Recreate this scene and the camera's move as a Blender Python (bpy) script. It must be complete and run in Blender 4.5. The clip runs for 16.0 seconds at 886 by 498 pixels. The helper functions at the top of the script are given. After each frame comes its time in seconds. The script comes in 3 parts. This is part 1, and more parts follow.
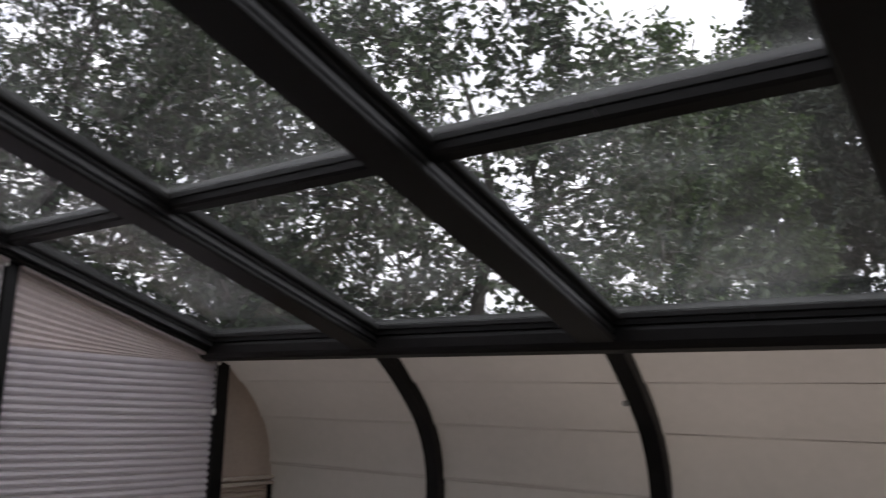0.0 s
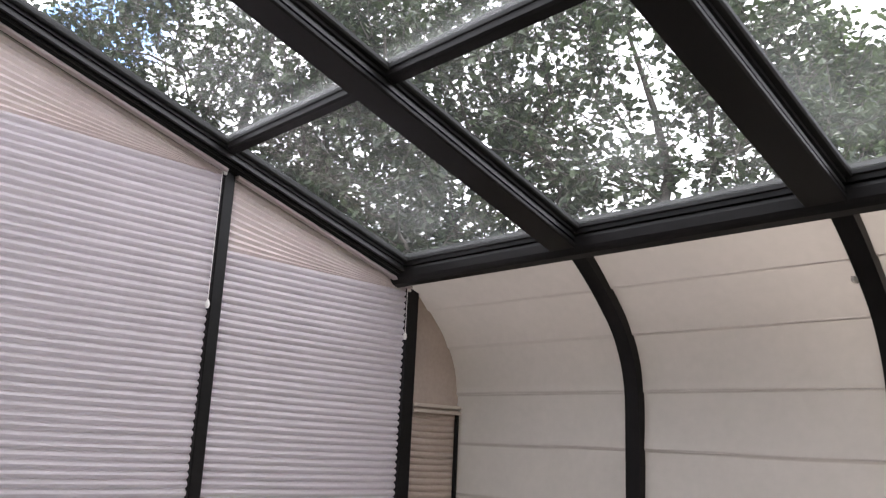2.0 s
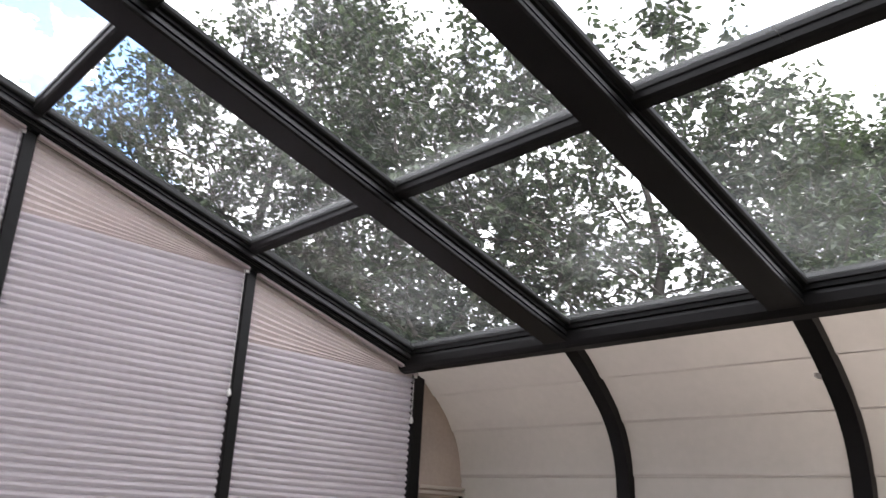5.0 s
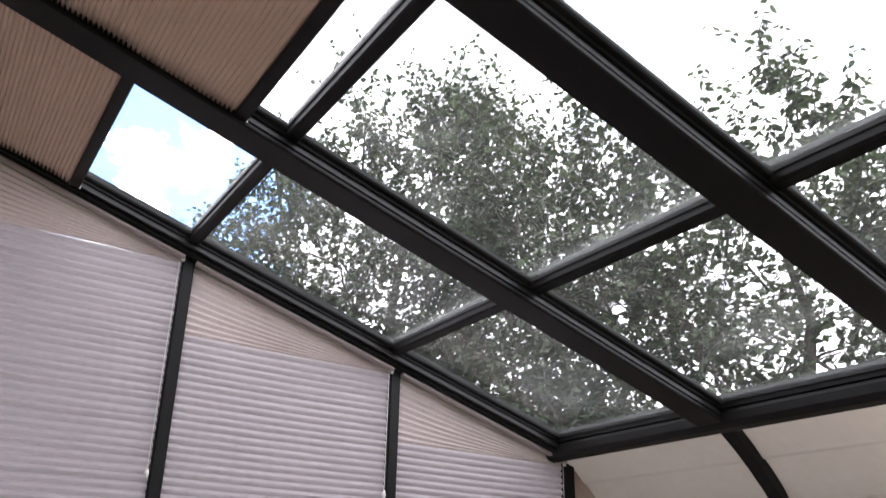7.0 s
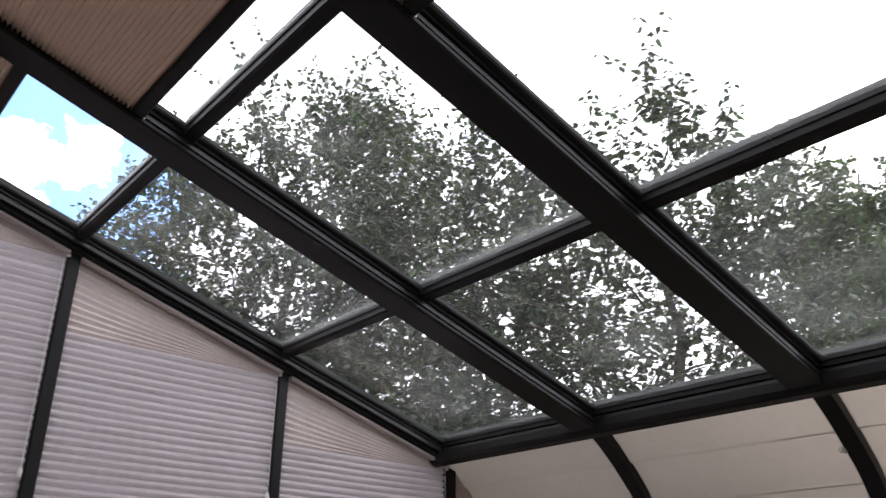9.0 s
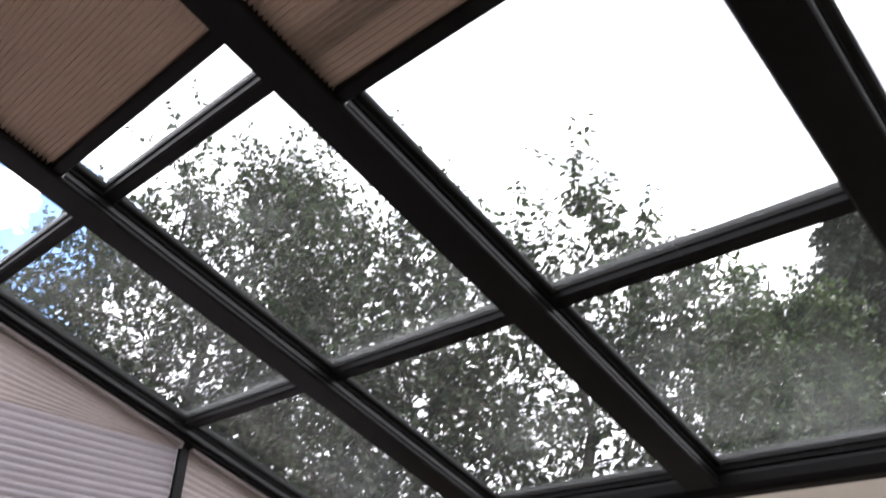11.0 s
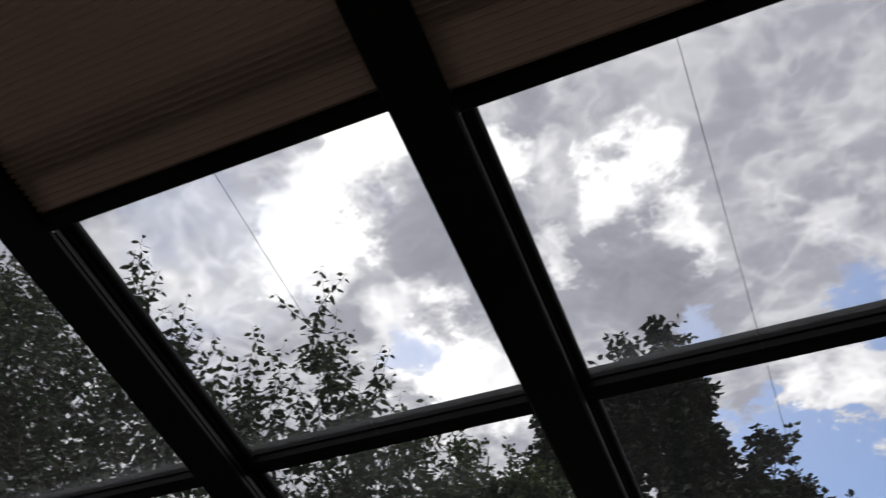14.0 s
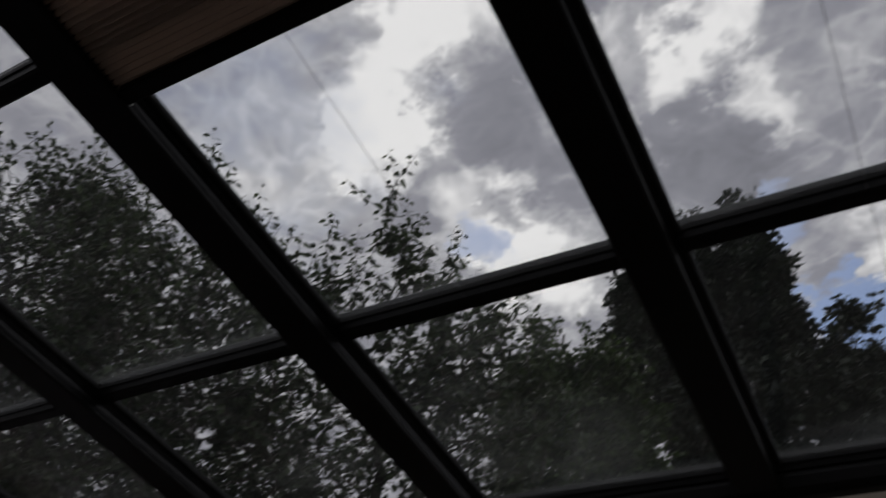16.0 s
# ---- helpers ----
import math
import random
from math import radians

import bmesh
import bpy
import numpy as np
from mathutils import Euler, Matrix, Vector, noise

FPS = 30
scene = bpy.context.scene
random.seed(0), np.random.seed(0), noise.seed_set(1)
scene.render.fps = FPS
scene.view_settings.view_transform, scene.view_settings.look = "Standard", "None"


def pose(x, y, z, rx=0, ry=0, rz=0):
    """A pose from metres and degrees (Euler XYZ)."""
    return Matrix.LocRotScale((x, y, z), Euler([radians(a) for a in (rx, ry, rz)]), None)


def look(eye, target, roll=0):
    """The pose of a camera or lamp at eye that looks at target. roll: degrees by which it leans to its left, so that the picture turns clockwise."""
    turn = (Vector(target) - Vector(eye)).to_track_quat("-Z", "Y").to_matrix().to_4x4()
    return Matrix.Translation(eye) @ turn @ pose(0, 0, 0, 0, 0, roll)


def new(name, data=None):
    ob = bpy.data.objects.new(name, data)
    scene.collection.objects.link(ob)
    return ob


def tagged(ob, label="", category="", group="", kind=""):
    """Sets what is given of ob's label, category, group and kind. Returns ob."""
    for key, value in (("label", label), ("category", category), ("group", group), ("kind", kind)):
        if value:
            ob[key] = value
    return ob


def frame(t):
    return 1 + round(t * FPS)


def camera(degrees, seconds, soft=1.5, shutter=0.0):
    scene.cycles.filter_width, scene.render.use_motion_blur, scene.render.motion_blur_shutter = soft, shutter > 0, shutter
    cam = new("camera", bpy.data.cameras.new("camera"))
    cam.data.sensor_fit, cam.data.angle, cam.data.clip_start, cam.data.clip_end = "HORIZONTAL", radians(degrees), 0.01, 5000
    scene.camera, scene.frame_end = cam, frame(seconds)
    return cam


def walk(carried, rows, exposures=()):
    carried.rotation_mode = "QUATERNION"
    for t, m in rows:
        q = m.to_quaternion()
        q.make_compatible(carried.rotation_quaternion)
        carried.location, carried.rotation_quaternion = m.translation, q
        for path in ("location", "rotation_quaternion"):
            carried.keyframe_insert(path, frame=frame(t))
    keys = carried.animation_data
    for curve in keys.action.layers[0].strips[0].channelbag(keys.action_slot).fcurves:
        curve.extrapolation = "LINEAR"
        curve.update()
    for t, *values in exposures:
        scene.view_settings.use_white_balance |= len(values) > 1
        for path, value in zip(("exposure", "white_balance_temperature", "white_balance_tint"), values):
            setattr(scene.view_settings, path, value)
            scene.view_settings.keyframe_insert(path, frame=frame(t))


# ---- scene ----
cam = camera(57.1, 16.0, soft=1.3, shutter=0.6)
# seconds, eye x y z, yaw, pitch, roll
ROWS = [
    (0.0, 2.7939, -2.1288, 1.8834, 36.97, 10.89, -1.42),
    (0.5, 2.6708, -2.1640, 1.7120, 40.67, 12.12, -2.41),
    (1.0, 2.5459, -2.1788, 1.4634, 43.03, 11.44, -2.98),
    (1.5, 2.5380, -2.1351, 1.3878, 45.89, 11.99, -3.21),
    (2.0, 2.5773, -2.1848, 1.3912, 46.48, 13.48, -2.65),
    (2.5, 2.6354, -2.2347, 1.3926, 45.80, 13.03, -2.43),
    (3.0, 2.6784, -2.2891, 1.4056, 44.75, 13.79, -2.88),
    (3.2, 2.6539, -2.3498, 1.3887, 43.34, 14.80, -3.11),
    (5.3, 2.8215, -2.3603, 1.4352, 49.20, 18.72, -2.16),
    (5.5, 2.8066, -2.4168, 1.4508, 51.97, 17.91, -1.80),
    (6.0, 2.8094, -2.4044, 1.4769, 57.39, 18.13, -1.80),
    (6.5, 2.7980, -2.4114, 1.4750, 57.38, 20.49, -1.23),
    (7.0, 2.8265, -2.4469, 1.4740, 56.97, 23.07, -1.08),
    (7.5, 2.8854, -2.4815, 1.4478, 55.68, 24.61, -0.92),
    (8.0, 2.9130, -2.4759, 1.4287, 53.91, 24.84, -0.91),
    (8.5, 2.9258, -2.4605, 1.4203, 52.32, 23.95, -0.94),
    (8.7, 2.8951, -2.4837, 1.4240, 50.95, 23.59, -0.47),
    (10.8, 2.9238, -2.4833, 1.4328, 43.68, 27.99, -1.61),
    (11.0, 2.9333, -2.4836, 1.4401, 42.80, 29.39, -1.76),
    (11.5, 2.9608, -2.4796, 1.4586, 40.59, 32.32, -1.88),
    (12.0, 2.9556, -2.4735, 1.4416, 37.15, 35.59, -1.38),
    (12.5, 2.9705, -2.4737, 1.4527, 33.93, 37.36, -0.79),
    (13.0, 2.9757, -2.4597, 1.4553, 30.05, 39.11, -0.34),
    (13.5, 3.0143, -2.4702, 1.4646, 27.23, 39.67, 0.36),
    (14.0, 3.0331, -2.4651, 1.467, 23.76, 40.05, 0.82),
    (14.5, 3.0586, -2.4683, 1.4521, 21.4, 39.84, 1.2),
    (15.0, 3.046, -2.4409, 1.4581, 21.19, 38.32, 1.25),
    (15.5, 3.0185, -2.4128, 1.4533, 23.81, 35.8, 0.82),
    (16.0, 2.9747, -2.417, 1.4379, 29.14, 32.23, 0.18),
]
EXPOSURES = [(0.0, 1.85), (0.5, 2.8), (1.0, 3.0), (1.5, 3.3), (3.0, 3.2), (5.5, 3.1), (7.0, 3.1), (8.5, 2.7), (11.0, 2.7), (11.5, 2.1), (12.0, 1.4),
             (12.5, 0.95), (13.0, 0.65), (13.5, 0.45), (14.0, 0.3), (14.5, 0.15), (15.0, -0.05), (15.5, -0.25), (16.0, -0.4)]
walk(cam, [(t, pose(x, y, z, 90 + pitch, roll, yaw)) for t, x, y, z, yaw, pitch, roll in ROWS], EXPOSURES)

# ---- plan, in metres ----
EAVE = 2.15            # height of the glass at the eave (y = 0)
FALL = 0.313           # the roof rises by this much per metre towards the house
BAY = 0.9              # rafter spacing
RIGHT = 5.4            # far end wall
HOUSE = -3.6           # house wall
PURLINS = (0.0, -0.878, -1.753, -2.63)
POSTS = (0.096, -0.83, -1.742, -2.655, -3.57)
RISE = math.atan(FALL)


def roof(x, y, off=0.0):
    """A point off metres above the glass line."""
    return Vector((x, y, EAVE - FALL * y + off))


# ---- world and sun ----
SUN_AZ, SUN_EL = 14.0, 47.0   # degrees left of +y, and up
world = bpy.data.worlds.new("sky")
scene.world = world
world.use_nodes = True
wn, wl = world.node_tree.nodes, world.node_tree.links
wn.clear()


def wnode(kind, **kw):
    n = wn.new(kind)
    for k, val in kw.items():
        n.inputs[k.replace("_", " ")].default_value = val
    return n


out = wn.new("ShaderNodeOutputWorld")
bg = wnode("ShaderNodeBackground", Strength=1.0)
sky = wn.new("ShaderNodeTexSky")
sky.sky_type, sky.sun_disc = "NISHITA", False
sky.sun_elevation, sky.sun_rotation = radians(SUN_EL), radians(-SUN_AZ)
skyscale = wn.new("ShaderNodeVectorMath")
skyscale.operation = "MULTIPLY"
skyscale.inputs[1].default_value = (0.063, 0.073, 0.087)
wl.new(sky.outputs[0], skyscale.inputs[0])
tc = wn.new("ShaderNodeTexCoord")
sep = wn.new("ShaderNodeSeparateXYZ")
wl.new(tc.outputs["Generated"], sep.inputs[0])
lift = wn.new("ShaderNodeMath")
lift.operation = "ADD"
lift.inputs[1].default_value = 0.25
wl.new(sep.outputs["Z"], lift.inputs[0])
flat = wn.new("ShaderNodeVectorMath")
flat.operation = "DIVIDE"
comb = wn.new("ShaderNodeCombineXYZ")
for i in range(3):
    wl.new(lift.outputs[0], comb.inputs[i])
wl.new(tc.outputs["Generated"], flat.inputs[0])
wl.new(comb.outputs[0], flat.inputs[1])
shift = wn.new("ShaderNodeVectorMath")
shift.operation = "ADD"
shift.inputs[1].default_value = (5.3, 2.2, 0.9)
wl.new(flat.outputs[0], shift.inputs[0])


def wnoise(scale, detail, rough, distort, source):
    n = wnode("ShaderNodeTexNoise", Scale=scale, Detail=detail, Roughness=rough, Distortion=distort)
    wl.new(source.outputs[0], n.inputs["Vector"])
    return n


def wramp(source, *stops):
    r = wn.new("ShaderNodeValToRGB")
    els = r.color_ramp.elements
    while len(els) < len(stops):
        els.new(0.5)
    for e, (at, c) in zip(els, stops):
        e.position, e.color = at, (*c, 1)
    wl.new(source.outputs[0], r.inputs[0])
    return r


def aim(az, el):
    az, el = radians(az), radians(el)
    return Vector((-math.sin(az) * math.cos(el), math.cos(az) * math.cos(el), math.sin(el)))


sunv = aim(SUN_AZ, SUN_EL)
# ragged directions: the ray's way, shaken by two scales of noise
shake = wnode("ShaderNodeTexNoise", Scale=9.0, Detail=12, Roughness=0.66)
wl.new(shift.outputs[0], shake.inputs["Vector"])
centred = wn.new("ShaderNodeVectorMath")
centred.operation = "SUBTRACT"
centred.inputs[1].default_value = (0.5, 0.5, 0.5)
wl.new(shake.outputs["Color"], centred.inputs[0])
ragged = wn.new("ShaderNodeVectorMath")
ragged.operation = "MULTIPLY_ADD"
ragged.inputs[1].default_value = (0.21, 0.21, 0.21)
wl.new(centred.outputs[0], ragged.inputs[0])
wl.new(tc.outputs["Generated"], ragged.inputs[2])
unit = wn.new("ShaderNodeVectorMath")
unit.operation = "NORMALIZE"
wl.new(ragged.outputs[0], unit.inputs[0])


def clouds(start, noise_scale, noise_gain, masses):
    """A field: start + noise + soft masses (azimuth, height, radius in degrees, weight)."""
    n = wnoise(noise_scale, 8, 0.56, 0.0, shift)
    total = wn.new("ShaderNodeMath")
    total.operation = "MULTIPLY_ADD"
    total.inputs[1].default_value, total.inputs[2].default_value = noise_gain, start - 0.5 * noise_gain
    wl.new(n.outputs[0], total.inputs[0])
    for az, el, r, w in masses:
        d = wn.new("ShaderNodeVectorMath")
        d.operation = "DOT_PRODUCT"
        d.inputs[1].default_value = aim(az, el)
        wl.new(unit.outputs[0], d.inputs[0])
        m = wn.new("ShaderNodeMapRange")
        m.interpolation_type = "SMOOTHSTEP"
        m.inputs["From Min"].default_value, m.inputs["From Max"].default_value = math.cos(radians(r * 1.5)), math.cos(radians(r * 0.3))
        m.inputs["To Min"].default_value, m.inputs["To Max"].default_value = 0.0, w
        wl.new(d.outputs["Value"], m.inputs["Value"])
        t = wn.new("ShaderNodeMath")
        t.operation = "ADD"
        wl.new(total.outputs[0], t.inputs[0])
        wl.new(m.outputs[0], t.inputs[1])
        total = t
    return total


# billows: bright creases between grey heaps, folded along a warped direction
warp = wnode("ShaderNodeTexNoise", Scale=3.5, Detail=4, Roughness=0.55)
wl.new(shift.outputs[0], warp.inputs["Vector"])
bent = wn.new("ShaderNodeVectorMath")
bent.operation = "MULTIPLY_ADD"
bent.inputs[1].default_value = (0.22, 0.22, 0.22)
wl.new(warp.outputs["Color"], bent.inputs[0])
wl.new(shift.outputs[0], bent.inputs[2])


def wmath(op, a, b):
    n = wn.new("ShaderNodeMath")
    n.operation = op
    for socket, val in zip(n.inputs, (a, b)):
        if isinstance(val, (int, float)):
            socket.default_value = val
        else:
            wl.new(val.outputs[0], socket)
    return n


def creases(scale, detail, sharp, gain):
    n = wnoise(scale, detail, 0.5, 0.0, bent)
    away = wmath("MULTIPLY", wmath("ABSOLUTE", wmath("SUBTRACT", n, 0.5), 0.0), sharp)
    ridge = wmath("POWER", wmath("MAXIMUM", wmath("SUBTRACT", 1.0, away), 0.0), 2.0)
    return wmath("MULTIPLY", wmath("SUBTRACT", ridge, 0.3), gain)


masses = clouds(0.44, 9.0, 0.62, [
    (6.6, 41.9, 2.0, 0.38), (2.2, 44.6, 2.0, 0.4), (4.4, 43.3, 1.6, 0.12), (17.4, 46.8, 2.0, 0.5), (11.7, 46.7, 1.5, 0.2), (0.9, 39.4, 1.8, 0.3),
    (35.0, 43.0, 3.0, 0.38), (35.5, 40.0, 3.0, 0.4), (30.2, 47.3, 2.8, 0.45), (27.0, 35.2, 2.5, 0.3), (24.0, 32.5, 2.5, 0.35), (20.5, 30.5, 3.2, 0.45),
    (-8.7, 37.4, 1.8, 0.2), (13.0, 39.5, 1.4, 0.3), (-6.5, 27.0, 3.2, 0.3), (80, 27, 9, 0.5), (25, 52, 5, 0.25),
    (7.3, 37.0, 4.0, -0.24), (2.6, 33.8, 3.2, -0.12), (23.5, 39.6, 3.5, -0.16), (30.9, 44.1, 1.6, -0.18), (13.6, 49.4, 3.0, -0.15), (-5.3, 45.8, 4.0, -0.08),
    (-10.5, 39.2, 2.2, -0.1), (21.0, 44.0, 3.0, -0.1), (-7.5, 23.0, 2.5, -0.1), (45, 38, 6, 0.16)])
light = wmath("ADD", masses, wmath("ADD", creases(8.5, 1.6, 4.5, 0.15), creases(19.0, 2.5, 4.5, 0.11)))
amount = clouds(0.85, 5.0, 1.0, [
    (44.6, 37.6, 7.0, -0.22), (26.0, 33.4, 1.8, -0.5), (3.8, 32.2, 1.8, -0.55), (-10.0, 30.5, 2.2, -0.8), (-1.5, 23.5, 3.0, -1.2), (-8, 19.5, 5.0, -1.2), (-6.5, 26.8, 3.2, 0.7),
    (82, 33, 7.0, -1.2), (76, 26, 6.0, -1.0), (90, 25, 6, -0.9), (80.4, 26.2, 2.0, 2.2), (76.0, 28.5, 2.0, 2.0)])
cover = wramp(amount, (0.15, (0, 0, 0)), (0.75, (1, 1, 1)))
body = wramp(light, (0.05, (0.265, 0.268, 0.298)), (0.40, (0.385, 0.388, 0.425)), (0.66, (0.70, 0.70, 0.71)), (0.95, (1.22, 1.21, 1.17)))
mix = wn.new("ShaderNodeMix")
mix.data_type = "RGBA"
wl.new(cover.outputs[0], mix.inputs[0])
wl.new(skyscale.outputs[0], mix.inputs[6])
wl.new(body.outputs[0], mix.inputs[7])
wl.new(mix.outputs[2], bg.inputs["Color"])
wl.new(bg.outputs[0], out.inputs[0])

sun = new("sun", bpy.data.lights.new("sun", "SUN"))
sun.data.energy, sun.data.angle, sun.data.color = 0.5, radians(14), (1.0, 0.97, 0.93)
sun.matrix_world = look(Vector((0, 0, 20)) + sunv * 30, Vector((0, 0, 20)))


# ---- materials ----
def material(name, color, rough=0.6, metal=0.0, scale=20.0, vary=0.15, bump=0.0, bump_scale=200.0, translucent=0.0, glow=None, spec=0.5, coat=0.0):
    """Procedural surface: base colour varied at two scales, fine bump, optional light passing through."""
    m = bpy.data.materials.new(name)
    m.use_nodes = True
    nodes, links = m.node_tree.nodes, m.node_tree.links
    p = nodes["Principled BSDF"]
    p.inputs["Roughness"].default_value, p.inputs["Metallic"].default_value = rough, metal
    p.inputs["Specular IOR Level"].default_value = spec
    co = nodes.new("ShaderNodeTexCoord")
    big, small = nodes.new("ShaderNodeTexNoise"), nodes.new("ShaderNodeTexNoise")
    big.inputs["Scale"].default_value, small.inputs["Scale"].default_value = scale * 0.12, scale
    big.inputs["Detail"].default_value = small.inputs["Detail"].default_value = 5
    add = nodes.new("ShaderNodeMath")
    add.operation = "ADD"
    for n, socket in ((big, 0), (small, 1)):
        links.new(co.outputs["Object"], n.inputs["Vector"])
        links.new(n.outputs[0], add.inputs[socket])
    mr = nodes.new("ShaderNodeMapRange")
    mr.inputs["From Min"].default_value, mr.inputs["From Max"].default_value = 0.6, 1.4
    mr.inputs["To Min"].default_value, mr.inputs["To Max"].default_value = 1 - vary, 1 + vary
    links.new(add.outputs[0], mr.inputs["Value"])
    mul = nodes.new("ShaderNodeVectorMath")
    mul.operation = "SCALE"
    mul.inputs[0].default_value = color
    links.new(mr.outputs[0], mul.inputs["Scale"])
    links.new(mul.outputs[0], p.inputs["Base Color"])
    if bump:
        n = nodes.new("ShaderNodeTexNoise")
        n.inputs["Scale"].default_value = bump_scale
        links.new(co.outputs["Object"], n.inputs["Vector"])
        b = nodes.new("ShaderNodeBump")
        b.inputs["Strength"].default_value, b.inputs["Distance"].default_value = bump, 0.002
        links.new(n.outputs[0], b.inputs["Height"])
        links.new(b.outputs[0], p.inputs["Normal"])
    if translucent:
        t = nodes.new("ShaderNodeBsdfTranslucent")
        tint = nodes.new("ShaderNodeVectorMath")
        tint.operation = "MULTIPLY"
        tint.inputs[1].default_value = glow or (1, 1, 1)
        links.new(mul.outputs[0], tint.inputs[0])
        links.new(tint.outputs[0], t.inputs["Color"])
        ms = nodes.new("ShaderNodeMixShader")
        ms.inputs[0].default_value = translucent
        links.new(p.outputs[0], ms.inputs[1])
        links.new(t.outputs[0], ms.inputs[2])
        links.new(ms.outputs[0], nodes["Material Output"].inputs["Surface"])
    return m


def glass_material():
    """Thin clear pane with a film of dust, which also stands in for glare haze."""
    m = bpy.data.materials.new("pane_glass")
    m.use_nodes = True
    nodes, links = m.node_tree.nodes, m.node_tree.links
    nodes.clear()
    o = nodes.new("ShaderNodeOutputMaterial")
    clear, gloss, dust_haze = nodes.new("ShaderNodeBsdfTransparent"), nodes.new("ShaderNodeBsdfGlossy"), nodes.new("ShaderNodeBsdfTranslucent")
    clear.inputs[0].default_value = (0.93, 0.93, 0.945, 1)
    gloss.inputs["Roughness"].default_value = 0.02
    dust_haze.inputs[0].default_value = (0.7, 0.72, 0.72, 1)
    lw = nodes.new("ShaderNodeLayerWeight")
    lw.inputs["Blend"].default_value = 0.5
    steep, fr = nodes.new("ShaderNodeMath"), nodes.new("ShaderNodeMapRange")
    steep.operation = "POWER"
    steep.inputs[1].default_value = 5
    links.new(lw.outputs["Facing"], steep.inputs[0])
    links.new(steep.outputs[0], fr.inputs["Value"])
    fr.inputs["To Min"].default_value, fr.inputs["To Max"].default_value = 0.03, 0.8
    m1, m2 = nodes.new("ShaderNodeMixShader"), nodes.new("ShaderNodeMixShader")
    co, n = nodes.new("ShaderNodeTexCoord"), nodes.new("ShaderNodeTexNoise")
    n.inputs["Scale"].default_value, n.inputs["Detail"].default_value = 2.5, 6
    links.new(co.outputs["Object"], n.inputs["Vector"])
    mr = nodes.new("ShaderNodeMapRange")
    mr.inputs["From Min"].default_value, mr.inputs["From Max"].default_value = 0.5, 0.8
    # patchy dust; its lowest amount is raised to imitate a veil of glare
    mr.inputs["To Min"].default_value, mr.inputs["To Max"].default_value = 0.0045, 0.03
    links.new(n.outputs[0], mr.inputs["Value"])
    sp, low = nodes.new("ShaderNodeSeparateXYZ"), nodes.new("ShaderNodeMapRange")
    links.new(co.outputs["Generated"], sp.inputs[0])
    links.new(sp.outputs["Y"], low.inputs["Value"])
    low.inputs["From Min"].default_value, low.inputs["From Max"].default_value = 0.90, 1.0
    low.inputs["To Min"].default_value, low.inputs["To Max"].default_value = 0.0, 1.0
    grime, both = nodes.new("ShaderNodeMath"), nodes.new("ShaderNodeMath")
    grime.operation, both.operation = "POWER", "MULTIPLY_ADD"
    grime.inputs[1].default_value = 3
    links.new(low.outputs[0], grime.inputs[0])
    links.new(grime.outputs[0], both.inputs[0])
    both.inputs[1].default_value = 0.05
    links.new(mr.outputs[0], both.inputs[2])
    links.new(both.outputs[0], m1.inputs[0])
    links.new(clear.outputs[0], m1.inputs[1])
    links.new(dust_haze.outputs[0], m1.inputs[2])
    links.new(fr.outputs[0], m2.inputs[0])
    links.new(m1.outputs[0], m2.inputs[1])
    links.new(gloss.outputs[0], m2.inputs[2])
    links.new(m2.outputs[0], o.inputs[0])
    return m


FRAME = material("bronze_aluminium", (0.0055, 0.005, 0.005), 0.45, 0.0, 30, 0.35, 0.15, 400, spec=0.22)
TRACK = material("track_aluminium", (0.011, 0.0105, 0.0105), 0.4, 0.1, 60, 0.3, 0.1, 300)
SEAL = material("black_rubber", (0.01, 0.01, 0.01), 0.7, 0, 40, 0.2)
RAIL = material("cream_plastic", (0.5, 0.44, 0.38), 0.5, 0, 40, 0.08)
PALE = material("white_plastic", (0.75, 0.73, 0.7), 0.4, 0, 40, 0.08)
CORD = material("grey_cord", (0.09, 0.088, 0.085), 0.8, 0, 80, 0.2)
GLASS = glass_material()
GABLE_CLOTH = material("white_pleated_cloth", (0.51, 0.467, 0.483), 0.9, 0, 60, 0.05, 0.25, 900, 0.2, (0.9, 0.87, 0.92))
CORNER_CLOTH = material("brown_beige_cloth", (0.40, 0.335, 0.295), 0.9, 0, 60, 0.1, 0.25, 900, 0.1, (0.95, 0.8, 0.7))
# same cloth as GABLE_CLOTH; weaker daylight through stacked folds is put into its colour
TOP_CLOTH = material("beige_dimmed_cloth", (0.55, 0.485, 0.475), 0.9, 0, 60, 0.08, 0.25, 900, 0.15, (0.95, 0.86, 0.82))
FRONT_CLOTH = material("cream_shade_cloth", (0.46, 0.43, 0.412), 0.9, 0, 30, 0.05, 0.2, 700, 0.2, (1.0, 0.91, 0.82))
ROOF_CLOTH = material("tan_pleated_cloth", (0.44, 0.36, 0.31), 0.9, 0, 60, 0.06, 0.25, 900, 0.06, (1.0, 0.82, 0.7))
PLASTER = material("cream_plaster", (0.36, 0.33, 0.29), 0.85, 0, 8, 0.08, 0.2, 60)
TILE = material("floor_tile", (0.2, 0.18, 0.16), 0.5, 0, 6, 0.2, 0.1, 80)
GRASS = material("lawn", (0.06, 0.09, 0.03), 0.95, 0, 3, 0.4, 0.5, 30)
BARK = material("bark", (0.055, 0.047, 0.04), 0.9, 0, 14, 0.4, 0.6, 40)


# ---- builders ----
def part(name, bm, mat, parent=None, label=""):
    me = bpy.data.meshes.new(name)
    bm.to_mesh(me)
    bm.free()
    me.materials.append(mat)
    ob = new(name, me)
    ob.parent = parent
    if label:
        ob["label"] = label
    return ob


